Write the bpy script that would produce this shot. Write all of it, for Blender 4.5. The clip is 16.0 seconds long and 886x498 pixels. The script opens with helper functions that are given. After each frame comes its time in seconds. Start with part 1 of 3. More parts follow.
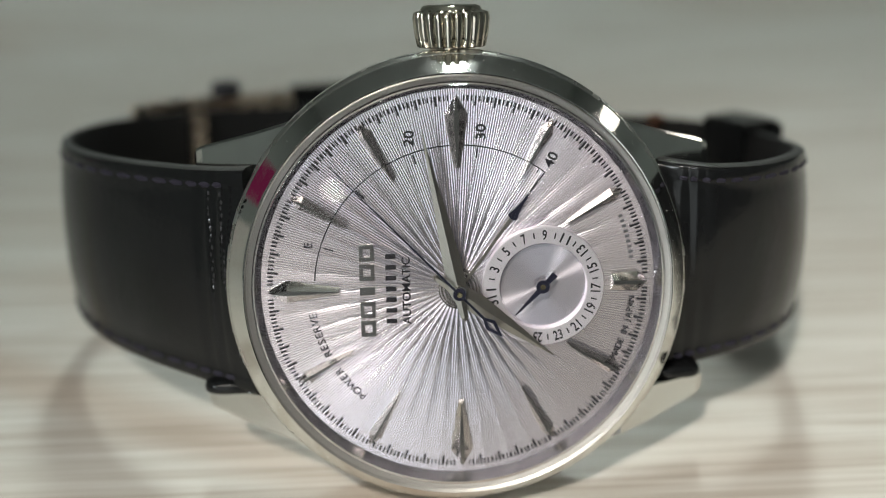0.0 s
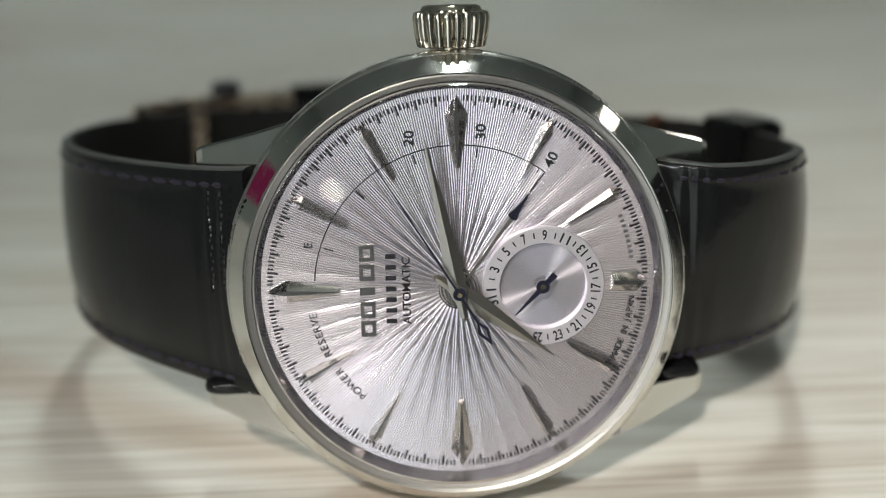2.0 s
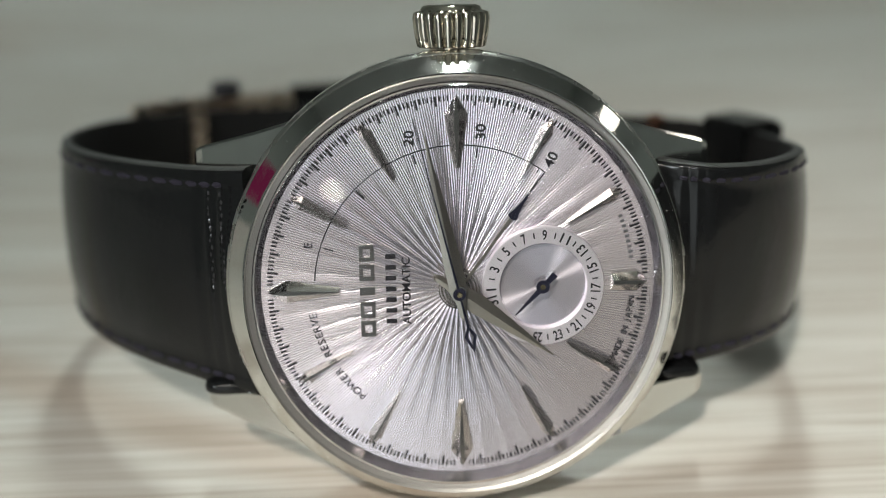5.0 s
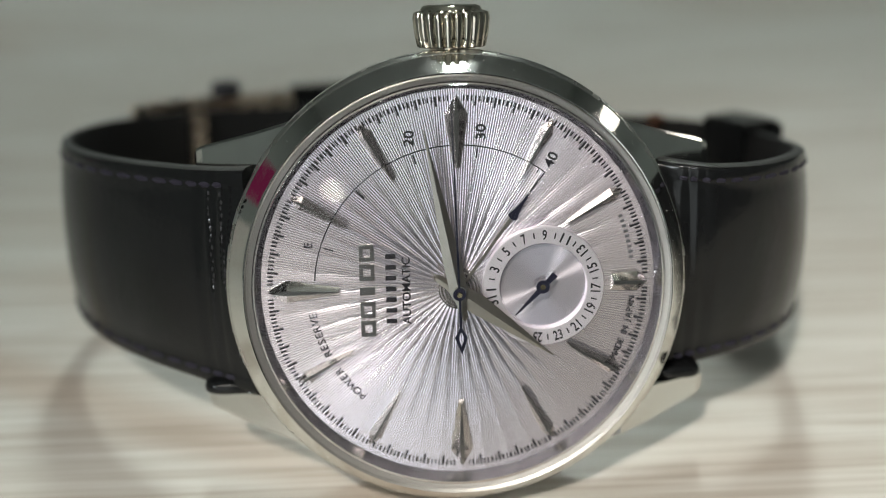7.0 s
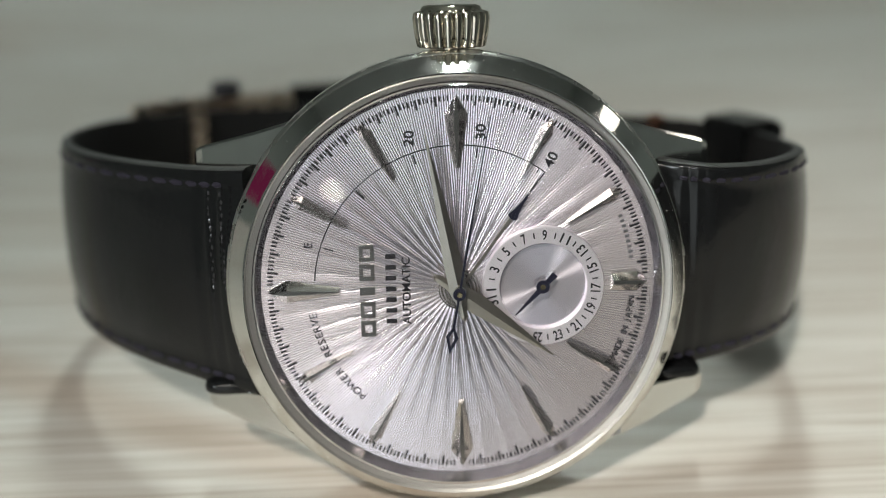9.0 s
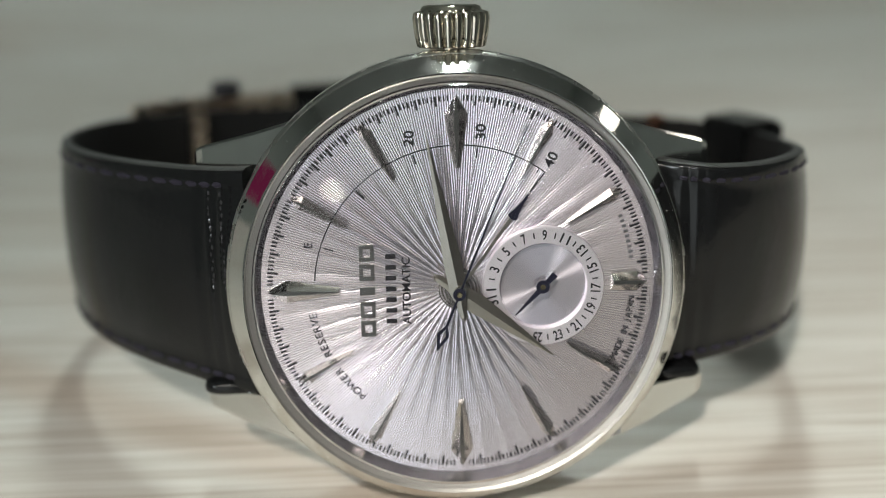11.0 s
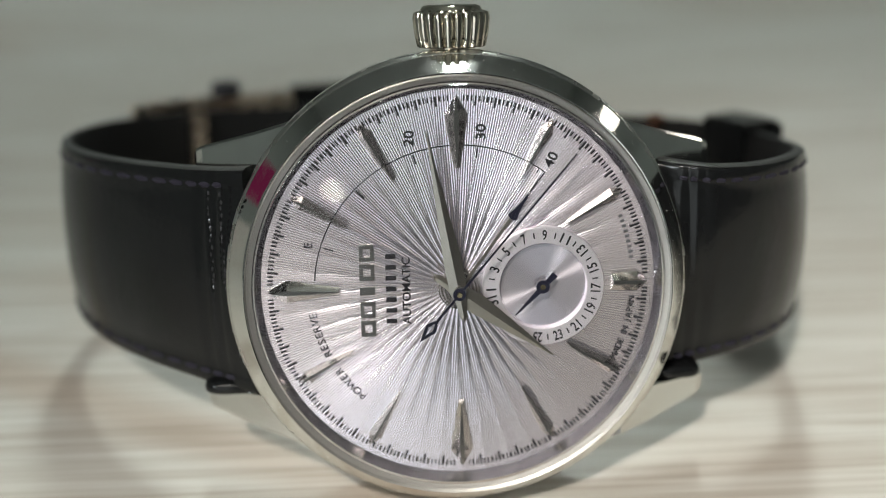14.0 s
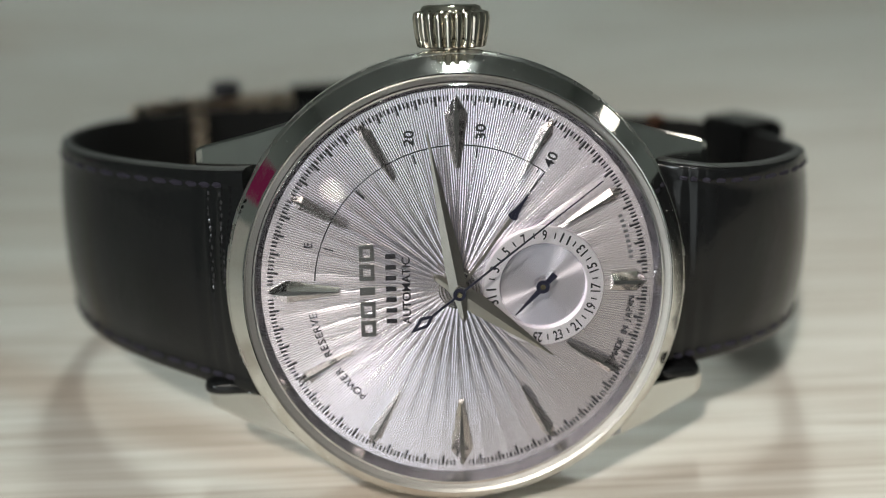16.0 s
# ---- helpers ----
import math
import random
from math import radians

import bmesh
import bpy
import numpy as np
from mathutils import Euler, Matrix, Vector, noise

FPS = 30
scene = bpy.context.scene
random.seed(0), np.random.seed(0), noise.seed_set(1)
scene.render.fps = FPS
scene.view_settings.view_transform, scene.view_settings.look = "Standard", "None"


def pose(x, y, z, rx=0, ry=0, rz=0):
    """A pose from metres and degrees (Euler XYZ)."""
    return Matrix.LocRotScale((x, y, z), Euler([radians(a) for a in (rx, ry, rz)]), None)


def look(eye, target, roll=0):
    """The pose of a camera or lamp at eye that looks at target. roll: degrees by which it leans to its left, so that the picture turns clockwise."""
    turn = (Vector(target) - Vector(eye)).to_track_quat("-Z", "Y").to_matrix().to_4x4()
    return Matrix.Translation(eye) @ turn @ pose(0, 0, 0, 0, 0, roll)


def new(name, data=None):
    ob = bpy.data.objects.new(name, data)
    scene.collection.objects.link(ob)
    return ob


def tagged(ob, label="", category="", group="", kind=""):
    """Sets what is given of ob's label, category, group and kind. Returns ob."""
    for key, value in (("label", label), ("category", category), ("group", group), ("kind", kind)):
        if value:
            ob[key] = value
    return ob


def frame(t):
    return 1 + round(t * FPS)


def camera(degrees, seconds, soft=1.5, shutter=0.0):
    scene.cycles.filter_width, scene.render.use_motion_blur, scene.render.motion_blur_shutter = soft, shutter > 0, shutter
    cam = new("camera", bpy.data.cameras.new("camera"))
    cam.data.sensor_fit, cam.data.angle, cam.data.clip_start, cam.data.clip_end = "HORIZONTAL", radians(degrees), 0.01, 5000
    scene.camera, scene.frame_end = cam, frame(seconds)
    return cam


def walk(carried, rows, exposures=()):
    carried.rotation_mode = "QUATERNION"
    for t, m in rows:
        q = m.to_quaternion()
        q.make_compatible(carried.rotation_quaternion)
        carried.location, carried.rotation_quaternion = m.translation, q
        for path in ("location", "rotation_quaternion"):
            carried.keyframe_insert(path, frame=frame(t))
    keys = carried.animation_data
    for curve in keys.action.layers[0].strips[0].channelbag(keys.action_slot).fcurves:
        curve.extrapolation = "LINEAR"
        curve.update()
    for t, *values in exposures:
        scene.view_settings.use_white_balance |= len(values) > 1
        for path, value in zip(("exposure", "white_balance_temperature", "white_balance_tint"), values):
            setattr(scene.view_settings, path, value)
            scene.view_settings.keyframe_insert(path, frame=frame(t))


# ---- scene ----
cam = camera(40.0, 16.0, soft=0.9)
cam.data.dof.use_dof = True
cam.data.dof.focus_distance = 0.106
cam.data.dof.aperture_fstop = 11.0
EYE = pose(-0.00652, -0.09149, 0.07750, 60.32, 0.22, -3.32)
walk(cam, [(0.0, EYE), (16.0, EYE)], exposures=[(0.0, -0.08), (16.0, -0.08)])

# ---- light ----
world = bpy.data.worlds.new("world")
scene.world = world
world.use_nodes = True
world.node_tree.nodes["Background"].inputs[0].default_value = (0.75, 0.85, 1.0, 1)
world.node_tree.nodes["Background"].inputs[1].default_value = 0.05

MM = 0.001


# ---- materials ----
def material(name, colour, rough=0.5, metal=0.0, **more):
    m = bpy.data.materials.new(name)
    m.use_nodes = True
    b = m.node_tree.nodes["Principled BSDF"]
    b.inputs["Base Color"].default_value = (*colour, 1)
    b.inputs["Roughness"].default_value = rough
    b.inputs["Metallic"].default_value = metal
    for key, value in more.items():
        b.inputs[key.replace("_", " ").title().replace("Ior", "IOR")].default_value = value
    return m


def node(m, kind, **values):
    n = m.node_tree.nodes.new(kind)
    for key, value in values.items():
        if key in n.inputs:
            n.inputs[key].default_value = value
    return n


def link(m, a, b):
    m.node_tree.links.new(a, b)


def bsdf(m):
    return m.node_tree.nodes["Principled BSDF"]


def coords(m, scale=(1, 1, 1), turn=0.0):
    tc = m.node_tree.nodes.new("ShaderNodeTexCoord")
    mp = m.node_tree.nodes.new("ShaderNodeMapping")
    mp.inputs["Scale"].default_value = scale
    mp.inputs["Rotation"].default_value = (0, 0, turn)
    link(m, tc.outputs["Object"], mp.inputs["Vector"])
    return mp.outputs["Vector"]


def noise_tex(m, vector, scale, detail=4.0, rough=0.55, distortion=0.0):
    n = m.node_tree.nodes.new("ShaderNodeTexNoise")
    n.inputs["Scale"].default_value = scale
    n.inputs["Detail"].default_value = detail
    n.inputs["Roughness"].default_value = rough
    n.inputs["Distortion"].default_value = distortion
    link(m, vector, n.inputs["Vector"])
    return n.outputs["Fac"]


def ramp(m, fac, stops):
    r = m.node_tree.nodes.new("ShaderNodeValToRGB")
    e = r.color_ramp.elements
    while len(e) < len(stops):
        e.new(0.5)
    for el, (p, c) in zip(e, stops):
        el.position, el.color = p, (*c, 1) if len(c) == 3 else c
    link(m, fac, r.inputs["Fac"])
    return r.outputs["Color"]


def mix(m, fac, a, b, kind="MIX"):
    n = m.node_tree.nodes.new("ShaderNodeMix")
    n.data_type, n.blend_type = "RGBA", kind
    for i, v in ((0, fac), (6, a), (7, b)):
        if hasattr(v, "links"):
            link(m, v, n.inputs[i])
        elif isinstance(v, tuple):
            n.inputs[i].default_value = (*v, 1)
        else:
            n.inputs[i].default_value = v
    return n.outputs[2]


def bump(m, height, strength, distance):
    n = m.node_tree.nodes.new("ShaderNodeBump")
    n.inputs["Strength"].default_value = strength
    n.inputs["Distance"].default_value = distance
    link(m, height, n.inputs["Height"])
    link(m, n.outputs["Normal"], bsdf(m).inputs["Normal"])


def wear(m, low, high, scale=300.0):
    """Roughness that wanders between low and high."""
    f = noise_tex(m, coords(m), scale, 5.0)
    r = m.node_tree.nodes.new("ShaderNodeMapRange")
    r.inputs["From Min"].default_value, r.inputs["From Max"].default_value = 0.35, 0.7
    r.inputs["To Min"].default_value, r.inputs["To Max"].default_value = low, high
    link(m, f, r.inputs["Value"])
    link(m, r.outputs["Result"], bsdf(m).inputs["Roughness"])
    return f


STREAK = -0.0052


def make_wood():
    m = material("pale_wood", (0.55, 0.5, 0.43), 0.30)
    turn = radians(21)
    grain = noise_tex(m, coords(m, (22, 1250, 1), turn), 1.0, 2.0, 0.5, 0.9)
    middle = noise_tex(m, coords(m, (16, 300, 1), turn), 1.0, 4.0, 0.55, 0.6)
    broad = noise_tex(m, coords(m, (18, 50, 1), turn), 1.0, 3.0, 0.5, 0.5)
    a = ramp(m, grain, [(0.38, (0.48, 0.445, 0.39)), (0.5, (0.585, 0.57, 0.52)), (0.62, (0.66, 0.655, 0.61))])
    b = ramp(m, middle, [(0.34, (0.94, 0.92, 0.91)), (0.52, (0.975, 0.97, 0.965)), (0.66, (1, 1, 1))])
    c = ramp(m, broad, [(0.36, (0.90, 0.86, 0.83)), (0.48, (0.96, 0.95, 0.94)), (0.58, (1, 1, 1))])
    # one browner, soft-edged streak that runs roughly with the grain
    cut = m.node_tree.nodes.new("ShaderNodeSeparateXYZ")
    link(m, coords(m, (1, 1, 1), radians(28)), cut.inputs[0])
    off = m.node_tree.nodes.new("ShaderNodeMath")
    off.operation = "SUBTRACT"
    off.inputs[1].default_value = STREAK
    link(m, cut.outputs["Y"], off.inputs[0])
    away = m.node_tree.nodes.new("ShaderNodeMath")
    away.operation = "ABSOLUTE"
    link(m, off.outputs[0], away.inputs[0])
    fade = m.node_tree.nodes.new("ShaderNodeMapRange")
    fade.interpolation_type = "SMOOTHSTEP"
    fade.inputs["From Min"].default_value, fade.inputs["From Max"].default_value = 0.0005, 0.0055
    fade.inputs["To Min"].default_value, fade.inputs["To Max"].default_value = 1.0, 0.0
    link(m, away.outputs[0], fade.inputs["Value"])
    c = mix(m, fade.outputs["Result"], c, (0.84, 0.76, 0.71))
    link(m, mix(m, 1.0, mix(m, 1.0, a, b, "MULTIPLY"), c, "MULTIPLY"), bsdf(m).inputs["Base Color"])
    bump(m, grain, 0.25, 0.0002)
    return m


def make_leather():
    m = material("black_leather", (0.008, 0.0085, 0.009), 0.3)
    bsdf(m).inputs["Specular IOR Level"].default_value = 0.30
    v = coords(m)
    cells = m.node_tree.nodes.new("ShaderNodeTexVoronoi")
    cells.inputs["Scale"].default_value = 1500
    link(m, v, cells.inputs["Vector"])
    broad = noise_tex(m, v, 140, 4)
    r = m.node_tree.nodes.new("ShaderNodeMapRange")
    r.inputs["To Min"].default_value, r.inputs["To Max"].default_value = 0.13, 0.22
    link(m, broad, r.inputs["Value"])
    link(m, r.outputs["Result"], bsdf(m).inputs["Roughness"])
    bump(m, cells.outputs["Distance"], 0.06, 0.0002)
    return m


WOOD = make_wood()
LEATHER = make_leather()
LINING = material("leather_lining", (0.013, 0.013, 0.013), 0.6)
bsdf(LINING).inputs["Specular IOR Level"].default_value = 0.2
EDGE = material("leather_edge", (0.03, 0.032, 0.03), 0.55)
bump(EDGE, noise_tex(EDGE, coords(EDGE), 1800, 3), 0.3, 0.0002)
THREAD = material("dark_thread", (0.012, 0.010, 0.022), 0.8)
STEEL = material("polished_steel", (0.78, 0.77, 0.73), 0.07, 1.0)
bump(STEEL, wear(STEEL, 0.04, 0.14, 700), 0.04, 0.00002)
WARM_STEEL = material("crown_steel", (0.66, 0.61, 0.51), 0.12, 1.0)
wear(WARM_STEEL, 0.08, 0.2, 900)
BRUSHED = material("brushed_steel", (0.66, 0.65, 0.61), 0.25, 1.0)
wear(BRUSHED, 0.18, 0.32, 500)
CLASP = material("clasp_steel", (0.66, 0.56, 0.47), 0.3, 1.0)
wear(CLASP, 0.22, 0.4, 500)
SILVER = material("dial_silver", (0.85, 0.80, 0.86), 0.265, 1.0)
MATT_SILVER = material("ring_silver", (0.80, 0.76, 0.795), 0.42, 0.7)
bump(MATT_SILVER, noise_tex(MATT_SILVER, coords(MATT_SILVER), 9000, 2), 0.25, 0.00003)
INDEX = material("index_steel", (0.80, 0.77, 0.70), 0.11, 1.0)
POINTER = material("pointer_steel", (0.37, 0.35, 0.31), 0.33, 1.0)
BLACK = material("black_print", (0.012, 0.012, 0.016), 0.5)
NAVY = material("blued_steel", (0.012, 0.013, 0.026), 0.32)
REHAUT = material("rehaut_steel", (0.66, 0.65, 0.68), 0.2, 1.0)
wear(REHAUT, 0.14, 0.26, 600)
# brown-grey colour stands in for the reflection in the crystal's bevelled edge
EDGE_BAND = material("edge_band_bronze", (0.50, 0.485, 0.45), 0.42, 1.0)
GOLD = material("pivot_brass", (0.65, 0.58, 0.36), 0.25, 1.0)


def make_spun():
    """Circular brushing: the highlight runs along two radii."""
    m = material("spun_silver", (0.92, 0.87, 0.95), 0.26, 0.82)
    b = bsdf(m)
    b.inputs["Anisotropic"].default_value = 0.95
    t = m.node_tree.nodes.new("ShaderNodeTangent")
    t.direction_type, t.axis = "RADIAL", "Z"
    link(m, t.outputs["Tangent"], b.inputs["Tangent"])
    return m


SPUN = make_spun()


def make_glass():
    """Thin crystal: clear, with a mirror gloss that grows at the rim."""
    m = bpy.data.materials.new("crystal_glass")
    m.use_nodes = True
    t = m.node_tree
    t.nodes.clear()
    out = t.nodes.new("ShaderNodeOutputMaterial")
    mixer = t.nodes.new("ShaderNodeMixShader")
    clear = t.nodes.new("ShaderNodeBsdfTransparent")
    clear.inputs["Color"].default_value = (0.985, 0.985, 0.99, 1)
    gloss = t.nodes.new("ShaderNodeBsdfGlossy")
    gloss.inputs["Roughness"].default_value = 0.015
    fresnel = t.nodes.new("ShaderNodeFresnel")
    fresnel.inputs["IOR"].default_value = 1.22
    t.links.new(fresnel.outputs[0], mixer.inputs[0])
    t.links.new(clear.outputs[0], mixer.inputs[1])
    t.links.new(gloss.outputs[0], mixer.inputs[2])
    t.links.new(mixer.outputs[0], out.inputs["Surface"])
    return m


GLASS = make_glass()


def make_plaster(name, colour):
    m = material(name, colour, 0.8)
    f = noise_tex(m, coords(m), 3, 6)
    link(m, ramp(m, f, [(0.3, tuple(0.85 * c for c in colour)), (0.7, colour)]), bsdf(m).inputs["Base Color"])
    return m


WALL = make_plaster("wall_paint", (0.44, 0.465, 0.44))
# unseen south wall: shade put into its colour, for darker reflections in the watch
WALL_SHADED = make_plaster("shaded_wall_paint", (0.30, 0.30, 0.31))
CEIL = make_plaster("ceiling_paint", (0.62, 0.64, 0.63))
FLOORM = make_plaster("floor_vinyl", (0.25, 0.24, 0.22))
FRAME = material("lamp_frame", (0.6, 0.6, 0.6), 0.4)


def glow(name, colour, strength):
    m = material(name, (0.8, 0.8, 0.8), 0.5)
    b = bsdf(m)
    b.inputs["Emission Color"].default_value = (*colour, 1)
    b.inputs["Emission Strength"].default_value = strength
    return m


# ---- building helpers (millimetres inside the watch, metres in the room) ----
def mesh_object(name, bm, mat, scale=MM, sharp=28):
    bmesh.ops.recalc_face_normals(bm, faces=bm.faces[:])
    me = bpy.data.meshes.new(name)
    for v in bm.verts:
        v.co *= scale
    bm.to_mesh(me)
    bm.free()
    if sharp is not None:
        for p in me.polygons:
            p.use_smooth = True
        me.set_sharp_from_angle(angle=radians(sharp))
    for one in mat if isinstance(mat, (list, tuple)) else (mat,):
        me.materials.append(one)
    return new(name, me)


def part(name, bm, mat, parent, label="", sharp=28):
    ob = mesh_object(name, bm, mat, MM, sharp)
    ob.parent = parent
    return tagged(ob, label)


def box(bm, x0, x1, y0, y1, z0, z1, bevel=0.0):
    r = bmesh.ops.create_cube(bm, size=1)["verts"]
    for v in r:
        v.co = Vector((x0 + (v.co.x + 0.5) * (x1 - x0), y0 + (v.co.y + 0.5) * (y1 - y0), z0 + (v.co.z + 0.5) * (z1 - z0)))
    if bevel:
        es = list({e for v in r for e in v.link_edges})
        bmesh.ops.bevel(bm, geom=es, offset=bevel, segments=2, affect="EDGES")
    return bm


def lathe(profile, n=96, close=False, bm=None):
    """Turn (radius, height) points round the z axis."""
    bm = bm or bmesh.new()
    rings = []
    for r, z in profile:
        if r < 1e-6:
            rings.append([bm.verts.new((0, 0, z))] * n)
        else:
            rings.append([bm.verts.new((r * math.cos(2 * math.pi * i / n), r * math.sin(2 * math.pi * i / n), z)) for i in range(n)])
    pairs = list(zip(rings, rings[1:])) + ([(rings[-1], rings[0])] if close else [])
    for a, b in pairs:
        for i in range(n):
            j = (i + 1) % n
            vs = []
            for v in (a[i], a[j], b[j], b[i]):
                if v not in vs:
                    vs.append(v)
            if len(vs) > 2:
                bm.faces.new(vs)
    return bm


def prism(outline, z0, z1, bm=None):
    """A flat outline with thickness."""
    bm = bm or bmesh.new()
    low = [bm.verts.new((x, y, z0)) for x, y in outline]
    top = [bm.verts.new((x, y, z1)) for x, y in outline]
    bm.faces.new(low)
    bm.faces.new(top)
    for i in range(len(low)):
        j = (i + 1) % len(low)
        bm.faces.new((low[i], low[j], top[j], top[i]))
    return bm


def polar(r, a):
    return r * math.cos(radians(a)), r * math.sin(radians(a))


def spline(points, n):
    """Smooth curve through points, n steps a span."""
    p = [Vector(q) for q in points]
    p = [2 * p[0] - p[1]] + p + [2 * p[-1] - p[-2]]
    out = []
    for i in range(1, len(p) - 2):
        for k in range(n):
            t = k / n
            out.append(0.5 * (2 * p[i] + (p[i + 1] - p[i - 1]) * t + (2 * p[i - 1] - 5 * p[i] + 4 * p[i + 1] - p[i + 2]) * t * t
                              + (3 * p[i] - p[i - 1] - 3 * p[i + 1] + p[i + 2]) * t ** 3))
    out.append(p[-2])
    return out


def words(name, text, size, x, y, z, turn, mat, parent, width=None, thick=0.02, label=""):
    """Printed text, centred, as a thin mesh; turn in degrees. size: capital height in mm."""
    cu = bpy.data.curves.new(name, "FONT")
    cu.body, cu.align_x, cu.align_y = text, "CENTER", "CENTER"
    cu.size, cu.extrude, cu.resolution_u = size / 0.69, thick, 3
    cu.offset = 0.0 if name == "letter" else (0.012 if name == "lettering" else 0.022) * size
    tmp = new("tmp", cu)
    bpy.context.view_layer.update()
    me = bpy.data.meshes.new_from_object(tmp.evaluated_get(bpy.context.evaluated_depsgraph_get()))
    bpy.data.objects.remove(tmp)
    bpy.data.curves.remove(cu)
    xs = [v.co.x for v in me.vertices]
    ys = [v.co.y for v in me.vertices]
    sx = width / (max(xs) - min(xs)) if width else 1.0
    mid = (max(ys) + min(ys)) / 2
    m = Matrix.Translation((x, y, z + 0.03)) @ Matrix.Rotation(radians(turn), 4, "Z") @ Matrix.Diagonal((sx, 1, 1, 1)) @ Matrix.Translation((0, -mid, 0))
    me.transform(Matrix.Scale(MM, 4) @ m)
    me.materials.append(mat)
    ob = new(name, me)
    ob.parent = parent
    return tagged(ob, label)


# ---- the place ----
def build_room():
    bm = bmesh.new()
    box(bm, -0.75, 0.75, -0.07, 0.6, -0.04, 0.0, 0.002)
    table = new("table")
    tagged(table, "pale grey-beige wooden display table with streaky grain", "table")
    mesh_object("tabletop", bm, WOOD, 1.0).parent = table
    bm = bmesh.new()
    box(bm, -0.70, 0.70, -0.02, 0.55, -0.88, -0.04)
    tagged(mesh_object("base", bm, WALL, 1.0), "plain grey base").parent = table
    for name, b, mat in (("floor", (-2, 2, -2, 2, -0.98, -0.88), FLOORM), ("ceiling", (-2, 2, -2, 2, 1.8, 1.9), CEIL),
                         ("wall_north", (-2, 2, 2, 2.1, -0.88, 1.8), WALL), ("wall_south", (-2, 2, -2.1, -2, -0.88, 1.8), WALL_SHADED),
                         ("wall_west", (-2.1, -2, -2, 2, -0.88, 1.8), WALL), ("wall_east", (2, 2.1, -2, 2, -0.88, 1.8), WALL)):
        bm = bmesh.new()
        box(bm, *b)
        tagged(mesh_object(name, bm, mat, 1.0, None), f"plain {'vinyl floor' if name == 'floor' else 'grey painted shop ' + name.split('_')[0]}", name.split("_")[0], kind="structure")


def build_poster():
    bm = bmesh.new()
    box(bm, -1.998, -1.985, 0.86, 1.18, 0.20, 0.66, 0.002)
    m = make_plaster("magenta_print", (0.55, 0.03, 0.17))
    tagged(mesh_object("poster", bm, m, 1.0), "plain magenta poster board fixed to the shop wall", "poster")


def lamp(x, y, z, aim, w, h, colour, strength, label):
    root = new("shop_light")
    root.matrix_basis = look((x, y, z), aim)
    bm = bmesh.new()
    box(bm, -w / 2, w / 2, -h / 2, h / 2, 0.002, 0.004)
    d = mesh_object("diffuser", bm, glow("lamp_glow", colour, strength), 1.0, None)
    d.parent = root
    bm = bmesh.new()
    t = 0.015
    box(bm, -w / 2 - t, w / 2 + t, -h / 2 - t, h / 2 + t, 0.004, 0.05)
    f = mesh_object("housing", bm, FRAME, 1.0)
    f.parent = root
    if z > 0.2:
        bm = bmesh.new()
        box(bm, x - 0.006, x + 0.006, y - 0.006, y + 0.006, z + 0.0, 1.8)
        bmesh.ops.transform(bm, matrix=(Matrix.Translation(root.matrix_basis.to_3x3() @ Vector((0, 0, 0.03))) @ root.matrix_basis).inverted(), verts=bm.verts[:])
        rod = mesh_object("rod", bm, FRAME, 1.0)
        rod.parent = root
        rod.matrix_basis = Matrix.Translation((0, 0, 0.03))
    tagged(root, label, "lamp", "shop lights")


def track_spot(eye, aim, degrees, power):
    """A narrow ceiling spotlight with its can."""
    d = bpy.data.lights.new("spot_beam", "SPOT")
    d.energy, d.spot_size, d.spot_blend, d.shadow_soft_size, d.color = power, radians(degrees), 1.0, 0.035, (1.0, 0.945, 0.86)
    root = new("track_light")
    root.matrix_basis = look(eye, aim)
    tagged(root, "narrow white ceiling track spotlight", "lamp")
    bm = lathe([(0.05, 0.01), (0.055, 0.0), (0.06, 0.01), (0.06, 0.16), (0.05, 0.18), (0.0, 0.18)], 32)
    can = mesh_object("can", bm, FRAME, 1.0)
    can.parent = root
    bm = bmesh.new()
    box(bm, -0.012, 0.012, -0.012, 0.4, 0.14, 0.165)
    stem = mesh_object("stem", bm, FRAME, 1.0)
    stem.parent = root
    beam = new("beam", d)
    beam.parent = root


build_room()
build_poster()
AIM = (0, 0, 0.02)
COOL, WARM = (0.90, 0.98, 1.0), (1.0, 0.95, 0.86)
lamp(-0.98, -1.05, 0.77, AIM, 0.30, 0.30, COOL, 21, "square white hanging shop lamp")
track_spot((-0.5, -1.1, 1.6), (0.036, -0.095, 0.0), 10.2, 180.0)
lamp(0.12, 1.12, 1.50, AIM, 0.15, 0.42, (0.90, 1.0, 0.97), 72, "square white ceiling panel lamp")
lamp(1.58, 1.16, 0.80, AIM, 0.12, 0.14, WARM, 14, "warm white hanging display lamp")
lamp(-0.43, -1.68, 0.57, AIM, 0.06, 0.06, WARM, 110, "small warm hanging spot lamp")
# added glowing panel, unseen: brightens the dial and sets off its pleats
lamp(-0.90, -1.94, 0.15, (-0.90, 0, 0.15), 1.1, 1.5, COOL, 1.12, "tall softly glowing panel added to light the dial")


# ---- the watch ----
TILT = 17.386
watch = new("wristwatch")
watch.matrix_basis = pose(0, 0.000296, 0.02127, 90 - TILT)
# the strap lies a little flatter than the case
STRAP_POSE = watch.matrix_basis.inverted() @ pose(0, 0, 0.02124, 77.0)
tagged(watch, "steel wristwatch with silver sunray dial, black leather strap, on its side", "wristwatch")


